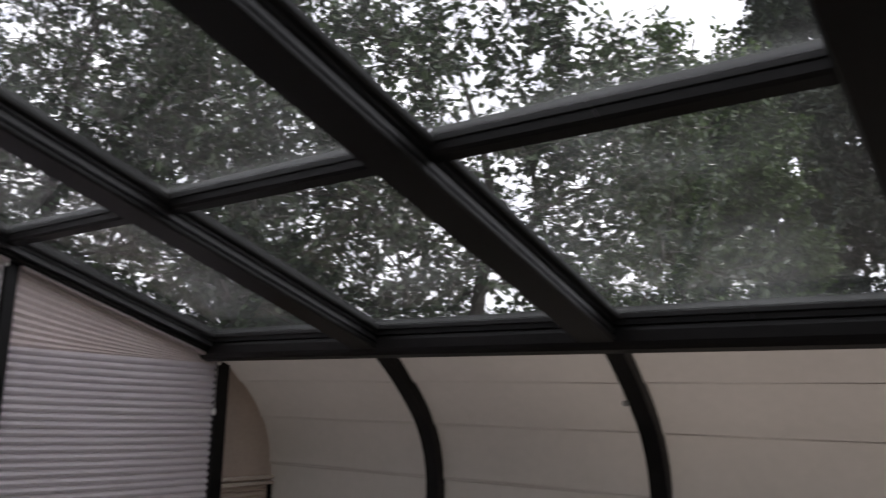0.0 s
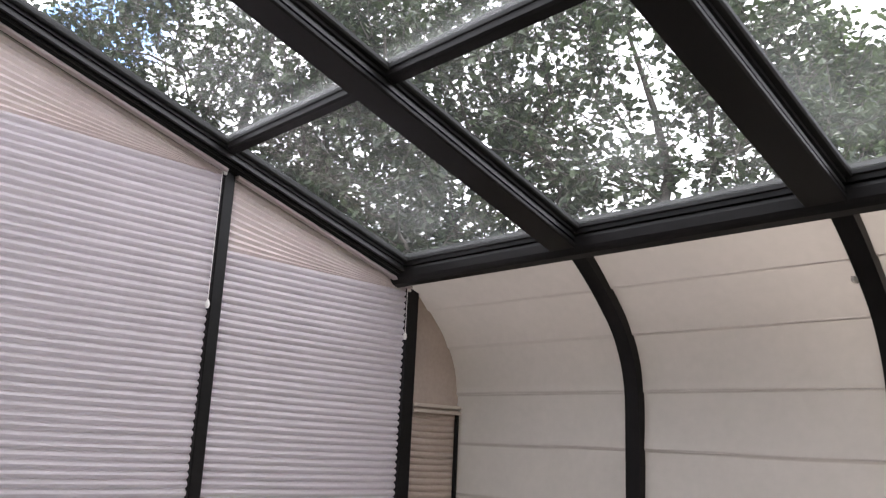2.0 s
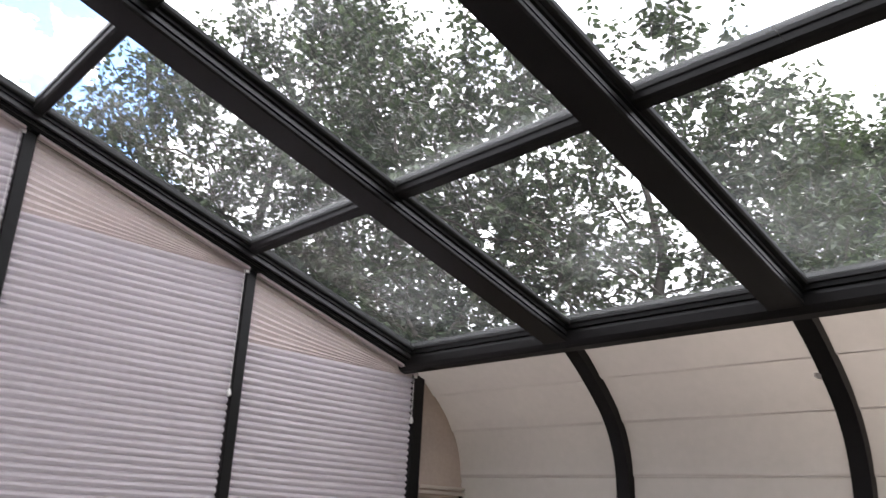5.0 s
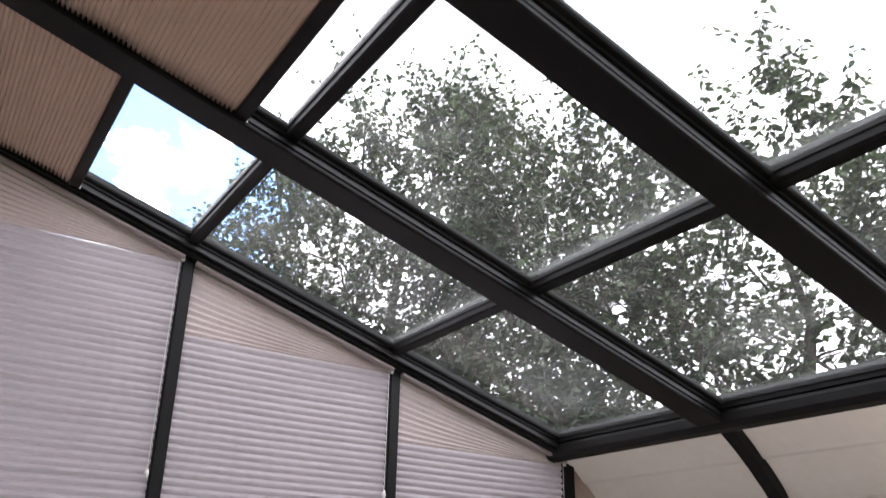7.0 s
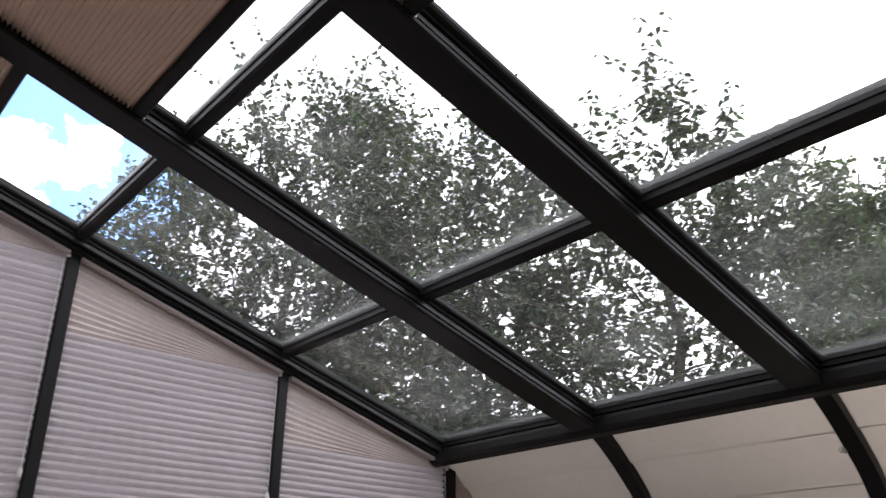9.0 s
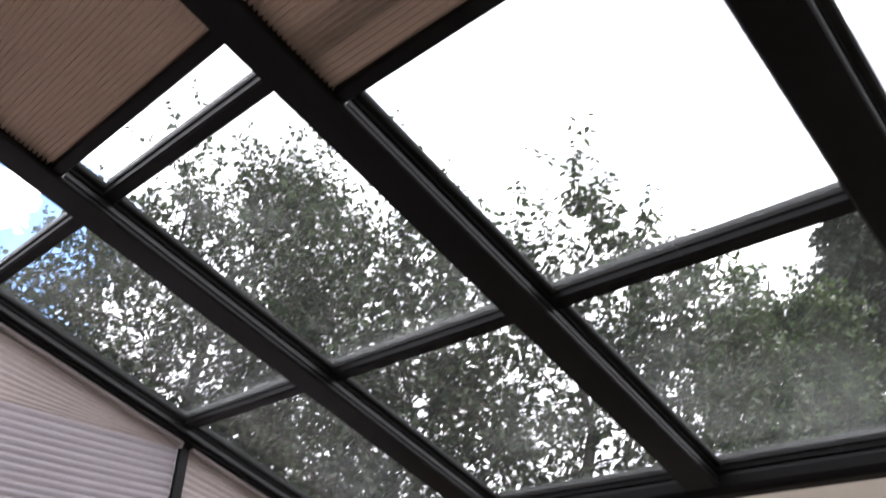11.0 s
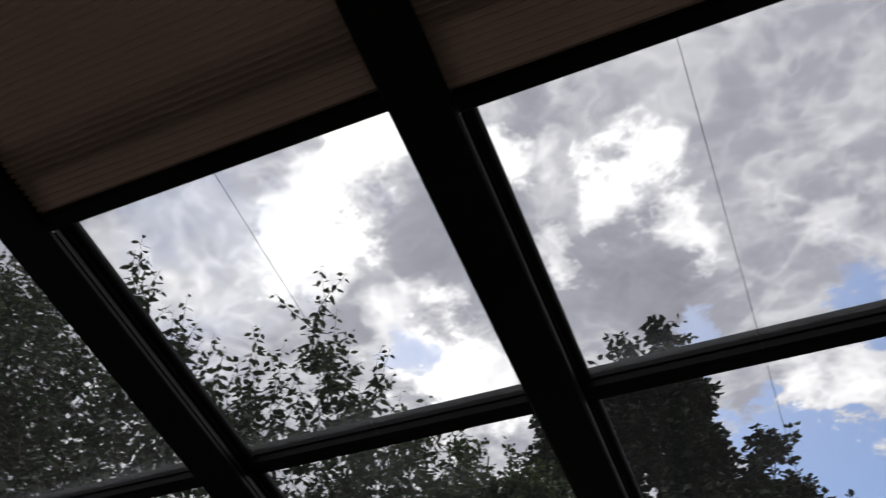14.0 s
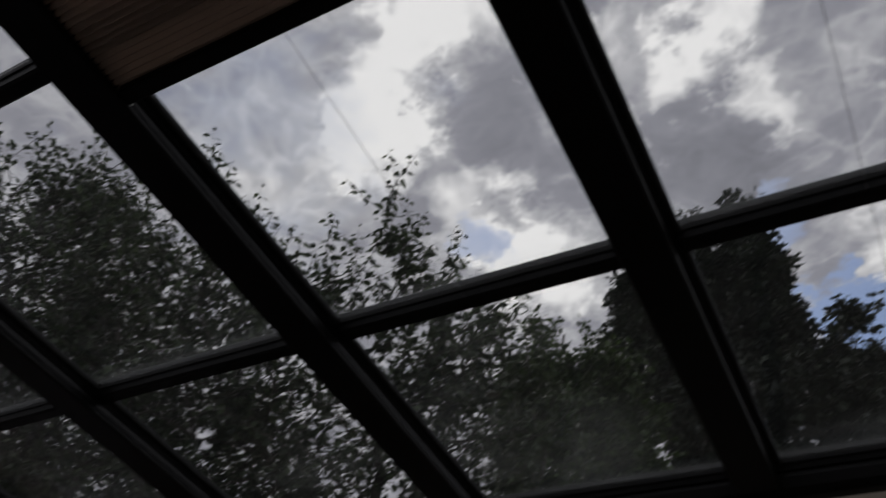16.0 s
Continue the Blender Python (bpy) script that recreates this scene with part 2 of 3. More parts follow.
def part_data(name, verts, faces, mat, parent=None, label="", smooth=False):
    me = bpy.data.meshes.new(name)
    me.from_pydata([tuple(v) for v in verts], [], faces)
    me.materials.append(mat)
    if smooth:
        me.polygons.foreach_set("use_smooth", [True] * len(me.polygons))
    ob = new(name, me)
    ob.parent = parent
    if label:
        ob["label"] = label
    return ob


def thing(name, label, category, group="", kind="", at=(0, 0, 0)):
    ob = new(name)
    ob.location = at
    ob.empty_display_size = 0.1
    return tagged(ob, label, category, group, kind)


def sweep(profile, sections):
    """A closed prism: the profile (list of 2D points) set at each section by a function of the point."""
    bm = bmesh.new()
    rings = [[bm.verts.new(f(a, b)) for a, b in profile] for f in sections]
    n = len(profile)
    for r, s in zip(rings, rings[1:]):
        for i in range(n):
            bm.faces.new((r[i], r[(i + 1) % n], s[(i + 1) % n], s[i]))
    bm.faces.new(rings[0])
    bm.faces.new(rings[-1][::-1])
    bmesh.ops.recalc_face_normals(bm, faces=bm.faces)
    return bm


def box(x0, x1, y0, y1, z0, z1, bevel=0.0):
    bm = bmesh.new()
    bmesh.ops.create_cube(bm, size=1, matrix=Matrix.LocRotScale(((x0 + x1) / 2, (y0 + y1) / 2, (z0 + z1) / 2), None, (x1 - x0, y1 - y0, z1 - z0)))
    if bevel:
        bmesh.ops.bevel(bm, geom=list(bm.edges), offset=bevel, segments=2, affect="EDGES", profile=0.6)
    return bm


def rect(a0, a1, b0, b1, c=0.003):
    """A rectangle with clipped corners, as a profile."""
    return [(a0 + c, b0), (a1 - c, b0), (a1, b0 + c), (a1, b1 - c), (a1 - c, b1), (a0 + c, b1), (a0, b1 - c), (a0, b0 + c)]


def along_slope(profile, x, y0, y1):
    return sweep(profile, [lambda a, b, y=y: roof(x + a, y, b) for y in (y0, y1)])


def along_x(profile, x0, x1, y):
    """Profile in (downhill, off) at a roof line y."""
    return sweep(profile, [lambda a, b, x=x: roof(x, y + a, b) for x in (x0, x1)])


# ---- floor, walls, ground ----
tagged(part("ground", box(-400, 400, -400, 400, -0.6, -0.15), GRASS), "green mown lawn reaching to the horizon", "lawn", kind="structure")
tagged(part("floor", box(-0.3, RIGHT + 0.2, HOUSE, 0.6, -0.12, 0.0), TILE), "grey-brown tiled sunroom floor", "floor", kind="structure")
tagged(part("wall_house", box(-0.3, RIGHT + 0.2, HOUSE - 0.2, HOUSE, -0.12, 3.6), PLASTER), "plain cream plastered house wall", "wall", kind="structure")
end = sweep([(HOUSE, 0.0), (0.5, 0.0), (0.5, 1.6), (0.05, 2.07), (HOUSE, 2.07 - FALL * HOUSE)], [lambda a, b, x=x: Vector((x, a, b)) for x in (RIGHT, RIGHT + 0.15)])
tagged(part("wall_end", end, PLASTER), "plain cream plastered end wall", "wall", kind="structure")

# ---- roof frame ----
RAFTER_BEAM = [(-0.127, -0.070), (-0.122, -0.076), (-0.016, -0.076), (-0.011, -0.070), (-0.011, -0.06), (-0.029, -0.054), (-0.029, 0.03), (-0.104, 0.03), (-0.104, -0.054), (-0.127, -0.058)]
TRACK_R = [(-0.028, -0.05), (-0.014, -0.05), (-0.014, -0.038), (-0.02, -0.038), (-0.02, -0.028), (-0.010, -0.028), (-0.010, -0.018), (-0.028, -0.018)]
BEAD_R = [(-0.028, -0.0175), (0.006, -0.0175), (0.011, -0.012), (0.011, -0.001), (-0.028, -0.001)]


def mirror(profile):
    return [(-0.133 - a, b) for a, b in profile][::-1]


for i in range(1, 6):
    r = thing("rafter", "dark bronze aluminium rafter with shade tracks, running down to the eave", "rafter", "roof rafters")
    x = i * BAY + (0.0015 if i else 0)
    part("beam", along_slope(RAFTER_BEAM, x, HOUSE, 0.06), FRAME, r)
    for prof in (TRACK_R, mirror(TRACK_R)):
        part("shade_track", along_slope(prof, x, HOUSE, 0.03), TRACK, r, "slim grey guide track for the roof shade")
    for prof in (BEAD_R, mirror(BEAD_R)):
        part("glazing_bead", along_slope(prof, x, HOUSE, 0.0), SEAL, r)

g = thing("gable_rafter", "dark bronze aluminium end rafter over the shaded side wall", "rafter", "roof rafters")
part("beam", along_slope([(-0.13, -0.068), (-0.06, -0.068), (-0.05, -0.062), (-0.046, -0.05), (-0.029, -0.046), (-0.029, 0.03), (-0.13, 0.03)], 0, HOUSE, 0.06), FRAME, g)
# lighter strip added in place of the highlight line along the beam
part("highlight_strip", along_slope(rect(-0.0495, -0.041, -0.060, -0.0505, 0.002), 0, HOUSE, 0.03), TRACK, g)
part("shade_track", along_slope(TRACK_R, 0, HOUSE, 0.03), TRACK, g, "slim grey guide track for the roof shade")
part("glazing_bead", along_slope(BEAD_R, 0, HOUSE, 0.0), SEAL, g)

for k, y in enumerate(PURLINS[1:]):
    for i in range(6):
        b = thing("purlin", "dark bronze aluminium glazing bar between two rafters", "glazing bar", "roof glazing bars")
        part("bar", along_x([(0.004, -0.030), (0.010, -0.036), (0.036, -0.036), (0.042, -0.03), (0.042, 0.02), (0.004, 0.02)], i * BAY, (i + 1) * BAY - 0.133, y), FRAME, b)
        part("gasket", along_x(rect(0.0, 0.0035, -0.012, -0.001, 0.001), i * BAY, (i + 1) * BAY - 0.133, y), SEAL, b)

eave = thing("eave_beam", "dark bronze aluminium eave beam carrying roof glass above the curved shades", "beam")
part("upper_rail", along_x([(0.0, -0.03), (0.05, -0.03), (0.06, 0.02), (0.0, 0.02)], -0.13, RIGHT, 0.0), FRAME, eave)
part("lip", along_x(rect(-0.006, 0.0, -0.014, -0.001, 0.001), -0.05, RIGHT, 0.0), TRACK, eave)
part("lower_rail", along_x([(0.012, -0.085), (0.022, -0.092), (0.05, -0.092), (0.06, -0.085), (0.06, -0.031), (0.008, -0.031), (0.005, -0.045), (0.005, -0.075)], -0.13, RIGHT, 0.0), FRAME, eave)

# ---- roof glass ----
rows_y = (0.0,) + PURLINS[1:] + (HOUSE,)
for i in range(6):
    for a, b in zip(rows_y, rows_y[1:]):
        p = part("roof_pane", sweep(rect(0.0, BAY - 0.133, 0.0, 0.006, 0.001), [lambda u, w, y=y, x=i * BAY: roof(x + u, y, w) for y in (a, b + 0.043 if b != HOUSE else b)]), GLASS)
        p.visible_shadow = False
        tagged(p, "clear slightly dusty sloping roof glass pane", "glass pane", "roof panes")

# ---- roof shades ----
EDGES = (-2.15, -1.865, -1.62, -1.575, -1.575, -1.575)


def roof_shade(i, edge):
    s = thing("roof_shade", "tan pleated cellular shade drawn part way down under the roof glass", "shade", "roof shades")
    x0, x1 = i * BAY - 0.027, (i + 1) * BAY - 0.112
    pitch, verts, faces = 0.0132, [], []
    cell = (0.0065, -0.002, -0.005, -0.002)
    n = int((edge - 0.025 - HOUSE) / pitch)
    pitch = (edge - 0.025 - HOUSE) / n
    rnd = random.Random(40 + i)
    ph = rnd.uniform(0, 6)
    for k in range(4 * n + 1):
        y = HOUSE + k * pitch / 4
        sag = 0.004 * math.sin(y * 14 + ph) + 0.0012 * math.sin(y * 31 + ph)
        for c in range(5):
            u = c / 4
            off = -0.05 + cell[k % 4] + sag * (0.6 + 0.4 * math.sin(u * 3 + ph)) - 0.004 * math.sin(math.pi * u)
            verts.append(roof(x0 + (x1 - x0) * u, y, off))
    for k in range(4 * n):
        for c in range(4):
            a = k * 5 + c
            faces.append((a, a + 1, a + 6, a + 5))
    part_data("pleated_cloth", verts, faces, ROOF_CLOTH, s)
    x0, x1 = i * BAY - 0.008, (i + 1) * BAY - 0.126
    part("bottom_rail", along_x(rect(-0.036, 0.0, -0.064, -0.04, 0.004), x0, x1, edge), FRAME, s, "dark aluminium bottom rail")
    for x in (x0 - 0.004, x1):
        part("end_cap", along_x(rect(-0.012, 0.004, -0.062, -0.042, 0.003), x, x + 0.004, edge), PALE, s, "small white end cap")


for i, e in enumerate(EDGES):
    roof_shade(i, e)

for i in (2, 3):
    x = i * BAY + 0.378
    c = part("shade_cord", sweep([(0.0007 * math.cos(a * 1.0472), 0.0007 * math.sin(a * 1.0472)) for a in range(6)], [lambda a, b, y=y, x=x: roof(x + a, y, -0.03 + b) for y in (EDGES[i], 0.0)]), CORD)
    tagged(c, "thin dark guide cord stretched under the roof glass", "cord", "shade cords")

# ---- side wall: posts and pleated shades ----
WALL_X = -0.083


def top_at(y):
    return EAVE - FALL * y - 0.068


def bead(x, y, z):
    """A drop-shaped cord end."""
    bm = bmesh.new()
    bmesh.ops.create_uvsphere(bm, u_segments=10, v_segments=8, radius=1)
    for v in bm.verts:
        slim = 1.0 - 0.35 * max(0.0, v.co.z)
        v.co = Vector((x + v.co.x * 0.009 * slim, y + v.co.y * 0.009 * slim, z + v.co.z * 0.017))
    return bm


for k, y in enumerate(POSTS):
    w = 0.062 if k == 0 else 0.046
    p = thing("wall_post", "dark bronze aluminium post between pleated wall shades", "post", "side wall posts")
    part("post", sweep(rect(0, w, 0, 0.05, 0.004), [lambda a, b, q=q, y=y: Vector((WALL_X - b, y + a, q if q == 0 else top_at(y + a) - 0.002)) for q in (0, 1)]), FRAME, p)
    part("cord_guide", bead(WALL_X + 0.006, y - 0.014, 1.835), PALE, p, "small round white cord bead")
    part("pull_cord", sweep(rect(-0.0012, 0.0012, -0.0012, 0.0012, 0.0005), [lambda a, b, z=z, y=y: Vector((WALL_X + 0.006 + a, y - 0.014 + b, z)) for z in (1.838, top_at(y) - 0.012)]), PALE, p, "thin white pull cord")
    part("top_clip", box(WALL_X, WALL_X + 0.008, y - 0.008, y + 0.006, top_at(y) - 0.022, top_at(y) - 0.008, 0.002), PALE, p, "small white clip")


def pleats(y0, y1, z0, z1, pitch, amp, rnd, tilt=0.0):
    """Zigzag folds from z0 up to z1, drooping by tilt towards y1."""
    verts, faces, cols = [], [], 9
    n = 4 * max(2, int(round((z1 - z0) / pitch)))
    cell = (-1.5, 0.35, 1.0, 0.45)
    for k in range(n + 1):
        z = z0 + (z1 - z0) * k / n
        if k % 4 == 0:
            jit = rnd.uniform(-1, 1)
        for c in range(cols):
            u = c / (cols - 1)
            verts.append((WALL_X - 0.022 + amp * cell[k % 4] + 0.001 * jit, y0 + (y1 - y0) * u,
                          z + tilt * (1 - u) * k / n - 0.003 * math.sin(math.pi * u) + 0.0015 * jit * u))
    for k in range(n):
        for c in range(cols - 1):
            a = k * cols + c
            faces.append((a, a + 1, a + cols + 1, a + cols))
    return verts, faces


def fan(y0, y1, za, zb, top0, top1, amp, rnd):
    """Folds that open towards y0 and run together at y1, under the sloping roof."""
    verts, faces, cols = [], [], 14
    n = max(4, int((top0 - za) / 0.0135))
    for k in range(n + 1):
        f, j = k / n, rnd.uniform(-1, 1)
        for c in range(cols):
            u = c / (cols - 1)
            a, b = za + (zb - za) * u, top0 + (top1 - top0) * u
            open_up = f ** (1 + 0.5 * u)
            size = amp * min(1.0, (b - a) / (top0 - za) * 1.6)
            verts.append((WALL_X - 0.022 + (size if k % 2 else -size), y0 + (y1 - y0) * u, a + (b - a) * open_up + 0.001 * j))
    for k in range(n):
        for c in range(cols - 1):
            a = k * cols + c
            faces.append((a, a + 1, a + cols + 1, a + cols))
    return verts, faces


for k in range(len(POSTS) - 1):
    hi, lo = POSTS[k + 1] + 0.046, POSTS[k]
    rnd = random.Random(7 + k)
    s = thing("pleated_shade", "white pleated shade with bunched sloping top on the side wall", "shade", "side wall shades")
    z_low = top_at(lo) - 0.012
    part_data("pleated_cloth", *pleats(hi, lo, 0.05, z_low, 0.028, 0.006, rnd, 0.012), GABLE_CLOTH, s)
    part_data("bunched_top", *fan(hi, lo, z_low + 0.008, z_low - 0.004, top_at(hi) - 0.003, top_at(lo) - 0.003, 0.005, rnd), TOP_CLOTH, s, "beige bunched folds under the slope")
    part("top_rail", sweep(rect(-0.006, 0.024, -0.004, 0.007, 0.002), [lambda a, b, y=y: Vector((WALL_X + a, y, top_at(y) - 0.008 + b)) for y in (hi, lo)]), TOP_CLOTH, s, "thin beige sloping top rail")

# ---- curved front: shades and mullions ----
CURVE = [(0.03, 2.085), (0.06, 2.066), (0.125, 2.018), (0.19, 1.962), (0.26, 1.893), (0.32, 1.825), (0.365, 1.745), (0.393, 1.66), (0.404, 1.57), (0.406, 1.4), (0.406, 0.02)]


def smooth_curve(points, n=5):
    res = []
    for i in range(len(points) - 1):
        p0, p1, p2, p3 = (Vector(points[max(0, min(len(points) - 1, j))]) for j in (i - 1, i, i + 1, i + 2))
        for k in range(n):
            t = k / n
            res.append(0.5 * (2 * p1 + (p2 - p0) * t + (2 * p0 - 5 * p1 + 4 * p2 - p3) * t * t + (3 * p1 - p0 - 3 * p2 + p3) * t ** 3))
    return res + [Vector(points[-1])]


ARC = smooth_curve(CURVE[:-1]) + [Vector(CURVE[-1])]


def offset_arc(d):
    res = []
    for i, p in enumerate(ARC):
        t = (ARC[min(i + 1, len(ARC) - 1)] - ARC[max(i - 1, 0)]).normalized()
        res.append(p + Vector((-t.y, t.x)) * d)
    return res


INNER, OUTER = ARC, offset_arc(0.05)
for i in range(1, 6):
    m = thing("curved_mullion", "dark bronze aluminium mullion curving from the eave down to the floor", "mullion", "curved mullions")
    x = i * BAY - 0.054
    part("bar", sweep(rect(-0.03, 0.03, 0, 1, 0.003), [lambda a, b, p=p, q=q, x=x: Vector((x + a, p.x + (q.x - p.x) * min(max(b, 0), 1), p.y + (q.y - p.y) * min(max(b, 0), 1))) for p, q in zip(INNER, OUTER)]), FRAME, m)
    if i == 2:
        part("bracket", box(x - 0.037, x - 0.028, 0.215, 0.25, 1.895, 1.912, 0.002), PALE, m, "small bright metal bracket")

SEAMS = (1.967, 1.815, 1.612, 1.40, 1.18, 0.95, 0.72, 0.48, 0.26)


def front_shade(i):
    x0, x1 = i * BAY - 0.045 if i else -0.125, (i + 1) * BAY - 0.065
    s = thing("front_shade", "cream cloth shade with horizontal folds on the curved front", "shade", "front shades")
    pts = offset_arc(0.036)
    dense = []
    for a, b in zip(pts, pts[1:]):
        n = max(1, int((b - a).length / 0.006))
        dense += [a.lerp(b, k / n) for k in range(n)]
    dense.append(pts[-1])
    rnd = random.Random(90 + i)
    cols, verts, faces = 9, [], []
    tilt = [rnd.uniform(-0.006, 0.006) for _ in SEAMS]
    for k, p in enumerate(dense):
        t = (dense[min(k + 1, len(dense) - 1)] - dense[max(k - 1, 0)]).normalized()
        nrm = Vector((-t.y, t.x))
        for c in range(cols):
            u = c / (cols - 1)
            tops = [2.2] + [z + tl * (u - 0.5) for z, tl in zip(SEAMS, tilt)] + [0.0]
            q = max(j for j in range(len(tops) - 1) if p.y < tops[j])
            d = 0.003 - 0.008 * ((tops[q] - p.y) / (tops[q] - tops[q + 1])) ** 3
            d += 0.002 * math.sin(9 * u + 3 * p.y + i)
            verts.append((x0 + (x1 - x0) * u, p.x + nrm.x * d, p.y + nrm.y * d))
    for k in range(len(dense) - 1):
        for c in range(cols - 1):
            a = k * cols + c
            faces.append((a, a + 1, a + cols + 1, a + cols))
    part_data("cloth", verts, faces, FRONT_CLOTH, s, smooth=True)
    # strips added behind the cloth to block backlight, so the fold lines read darker
    for z in SEAMS:
        k = min(range(len(dense)), key=lambda j: abs(dense[j].y - z))
        p, t = dense[k], (dense[k + 1] - dense[k - 1]).normalized()
        nrm = Vector((-t.y, t.x))
        part("seam_backing", sweep(rect(-0.006, -0.001, -0.002, 0.0, 0.0005), [lambda a, b, x=x, p=p, t=t, nrm=nrm: Vector((x, p.x + t.x * a + nrm.x * b, p.y + t.y * a + nrm.y * b)) for x in (x0 + 0.01, x1 - 0.01)]), FRONT_CLOTH, s, "cloth strip added behind the fold line to stop backlight")
    part("bottom_bar", box(x0, x1, 0.435, 0.455, 0.02, 0.05, 0.004), PALE, s)


for i in range(6):
    front_shade(i)

# narrow end strip of the side wall, under the curve
strip = thing("corner_shade", "narrow beige gathered cloth above a white rail at the corner", "shade")
rnd = random.Random(3)
verts, faces = [], []
NZ, NY = 30, 12
Z_RAIL = 1.545
lim = offset_arc(0.03)


def reach(z):
    best = min(lim, key=lambda q: abs(q.y - z))
    return best.x


for k in range(NZ + 1):
    z = Z_RAIL + 0.006 + (2.06 - Z_RAIL - 0.006) * k / NZ
    for c in range(NY + 1):
        u = c / NY
        y = 0.158 + (max(0.17, reach(z) + 0.03) - 0.158) * u
        fan_angle = math.atan2(z - Z_RAIL, y - 0.30)
        verts.append((WALL_X - 0.02 + 0.006 * math.sin(fan_angle * 24) * math.exp(-(z - Z_RAIL) / 0.07), y, z))
for k in range(NZ):
    for c in range(NY):
        a = k * (NY + 1) + c
        faces.append((a, a + 1, a + NY + 2, a + NY + 1))
part_data("gathered_cloth", verts, faces, CORNER_CLOTH, strip, smooth=True)
for dz in (0.0, -0.024):
    part("rail", box(WALL_X - 0.02, WALL_X + 0.004, 0.158, 0.462, Z_RAIL + dz, Z_RAIL + dz + 0.014, 0.003), RAIL, strip, "white plastic rail")
part_data("pleated_cloth", *pleats(0.158, 0.462, 0.05, Z_RAIL + 0.008, 0.028, 0.004, rnd), CORNER_CLOTH, strip)
part("side_channel", box(WALL_X - 0.014, WALL_X + 0.004, 0.418, 0.43, 0.02, 1.52, 0.002), FRAME, strip, "slim dark side channel")


# ---- trees ----
def leaf_material(name, color, glow, through_amount):
    """Leaf surface: each leaf a little lighter or darker, greener or yellower than the next."""
    m = material(name, color, 0.5, 0, 1.2, 0.35, translucent=through_amount, glow=glow, spec=0.35)
    nodes, links = m.node_tree.nodes, m.node_tree.links
    geo, ramp, mul = nodes.new("ShaderNodeNewGeometry"), nodes.new("ShaderNodeValToRGB"), nodes.new("ShaderNodeVectorMath")
    els = ramp.color_ramp.elements
    els[0].color, els[1].color = (0.45, 0.5, 0.5, 1), (1.5, 1.6, 1.2, 1)
    links.new(geo.outputs["Random Per Island"], ramp.inputs[0])
    mul.operation = "MULTIPLY"
    for link in list(links):
        if link.from_node.type == "VECT_MATH" and link.from_node.operation == "SCALE":
            target = link.to_socket
            base = link.from_socket
            links.remove(link)
            links.new(mul.outputs[0], target)
    links.new(base, mul.inputs[0])
    links.new(ramp.outputs[0], mul.inputs[1])
    return m


def tube(verts, faces, pts, r0, r1, sides=6):
    base = len(verts)
    for k, p in enumerate(pts):
        d = (pts[min(k + 1, len(pts) - 1)] - pts[max(k - 1, 0)]).normalized()
        side = d.cross(Vector((0.3, 0.9, 0.1))).normalized()
        up = side.cross(d)
        r = r0 + (r1 - r0) * k / (len(pts) - 1)
        for s in range(sides):
            a = 2 * math.pi * s / sides
            verts.append(p + (side * math.cos(a) + up * math.sin(a)) * r)
    for k in range(len(pts) - 1):
        for s in range(sides):
            a, b = base + k * sides + s, base + k * sides + (s + 1) % sides
            faces.append((a, b, b + sides, a + sides))


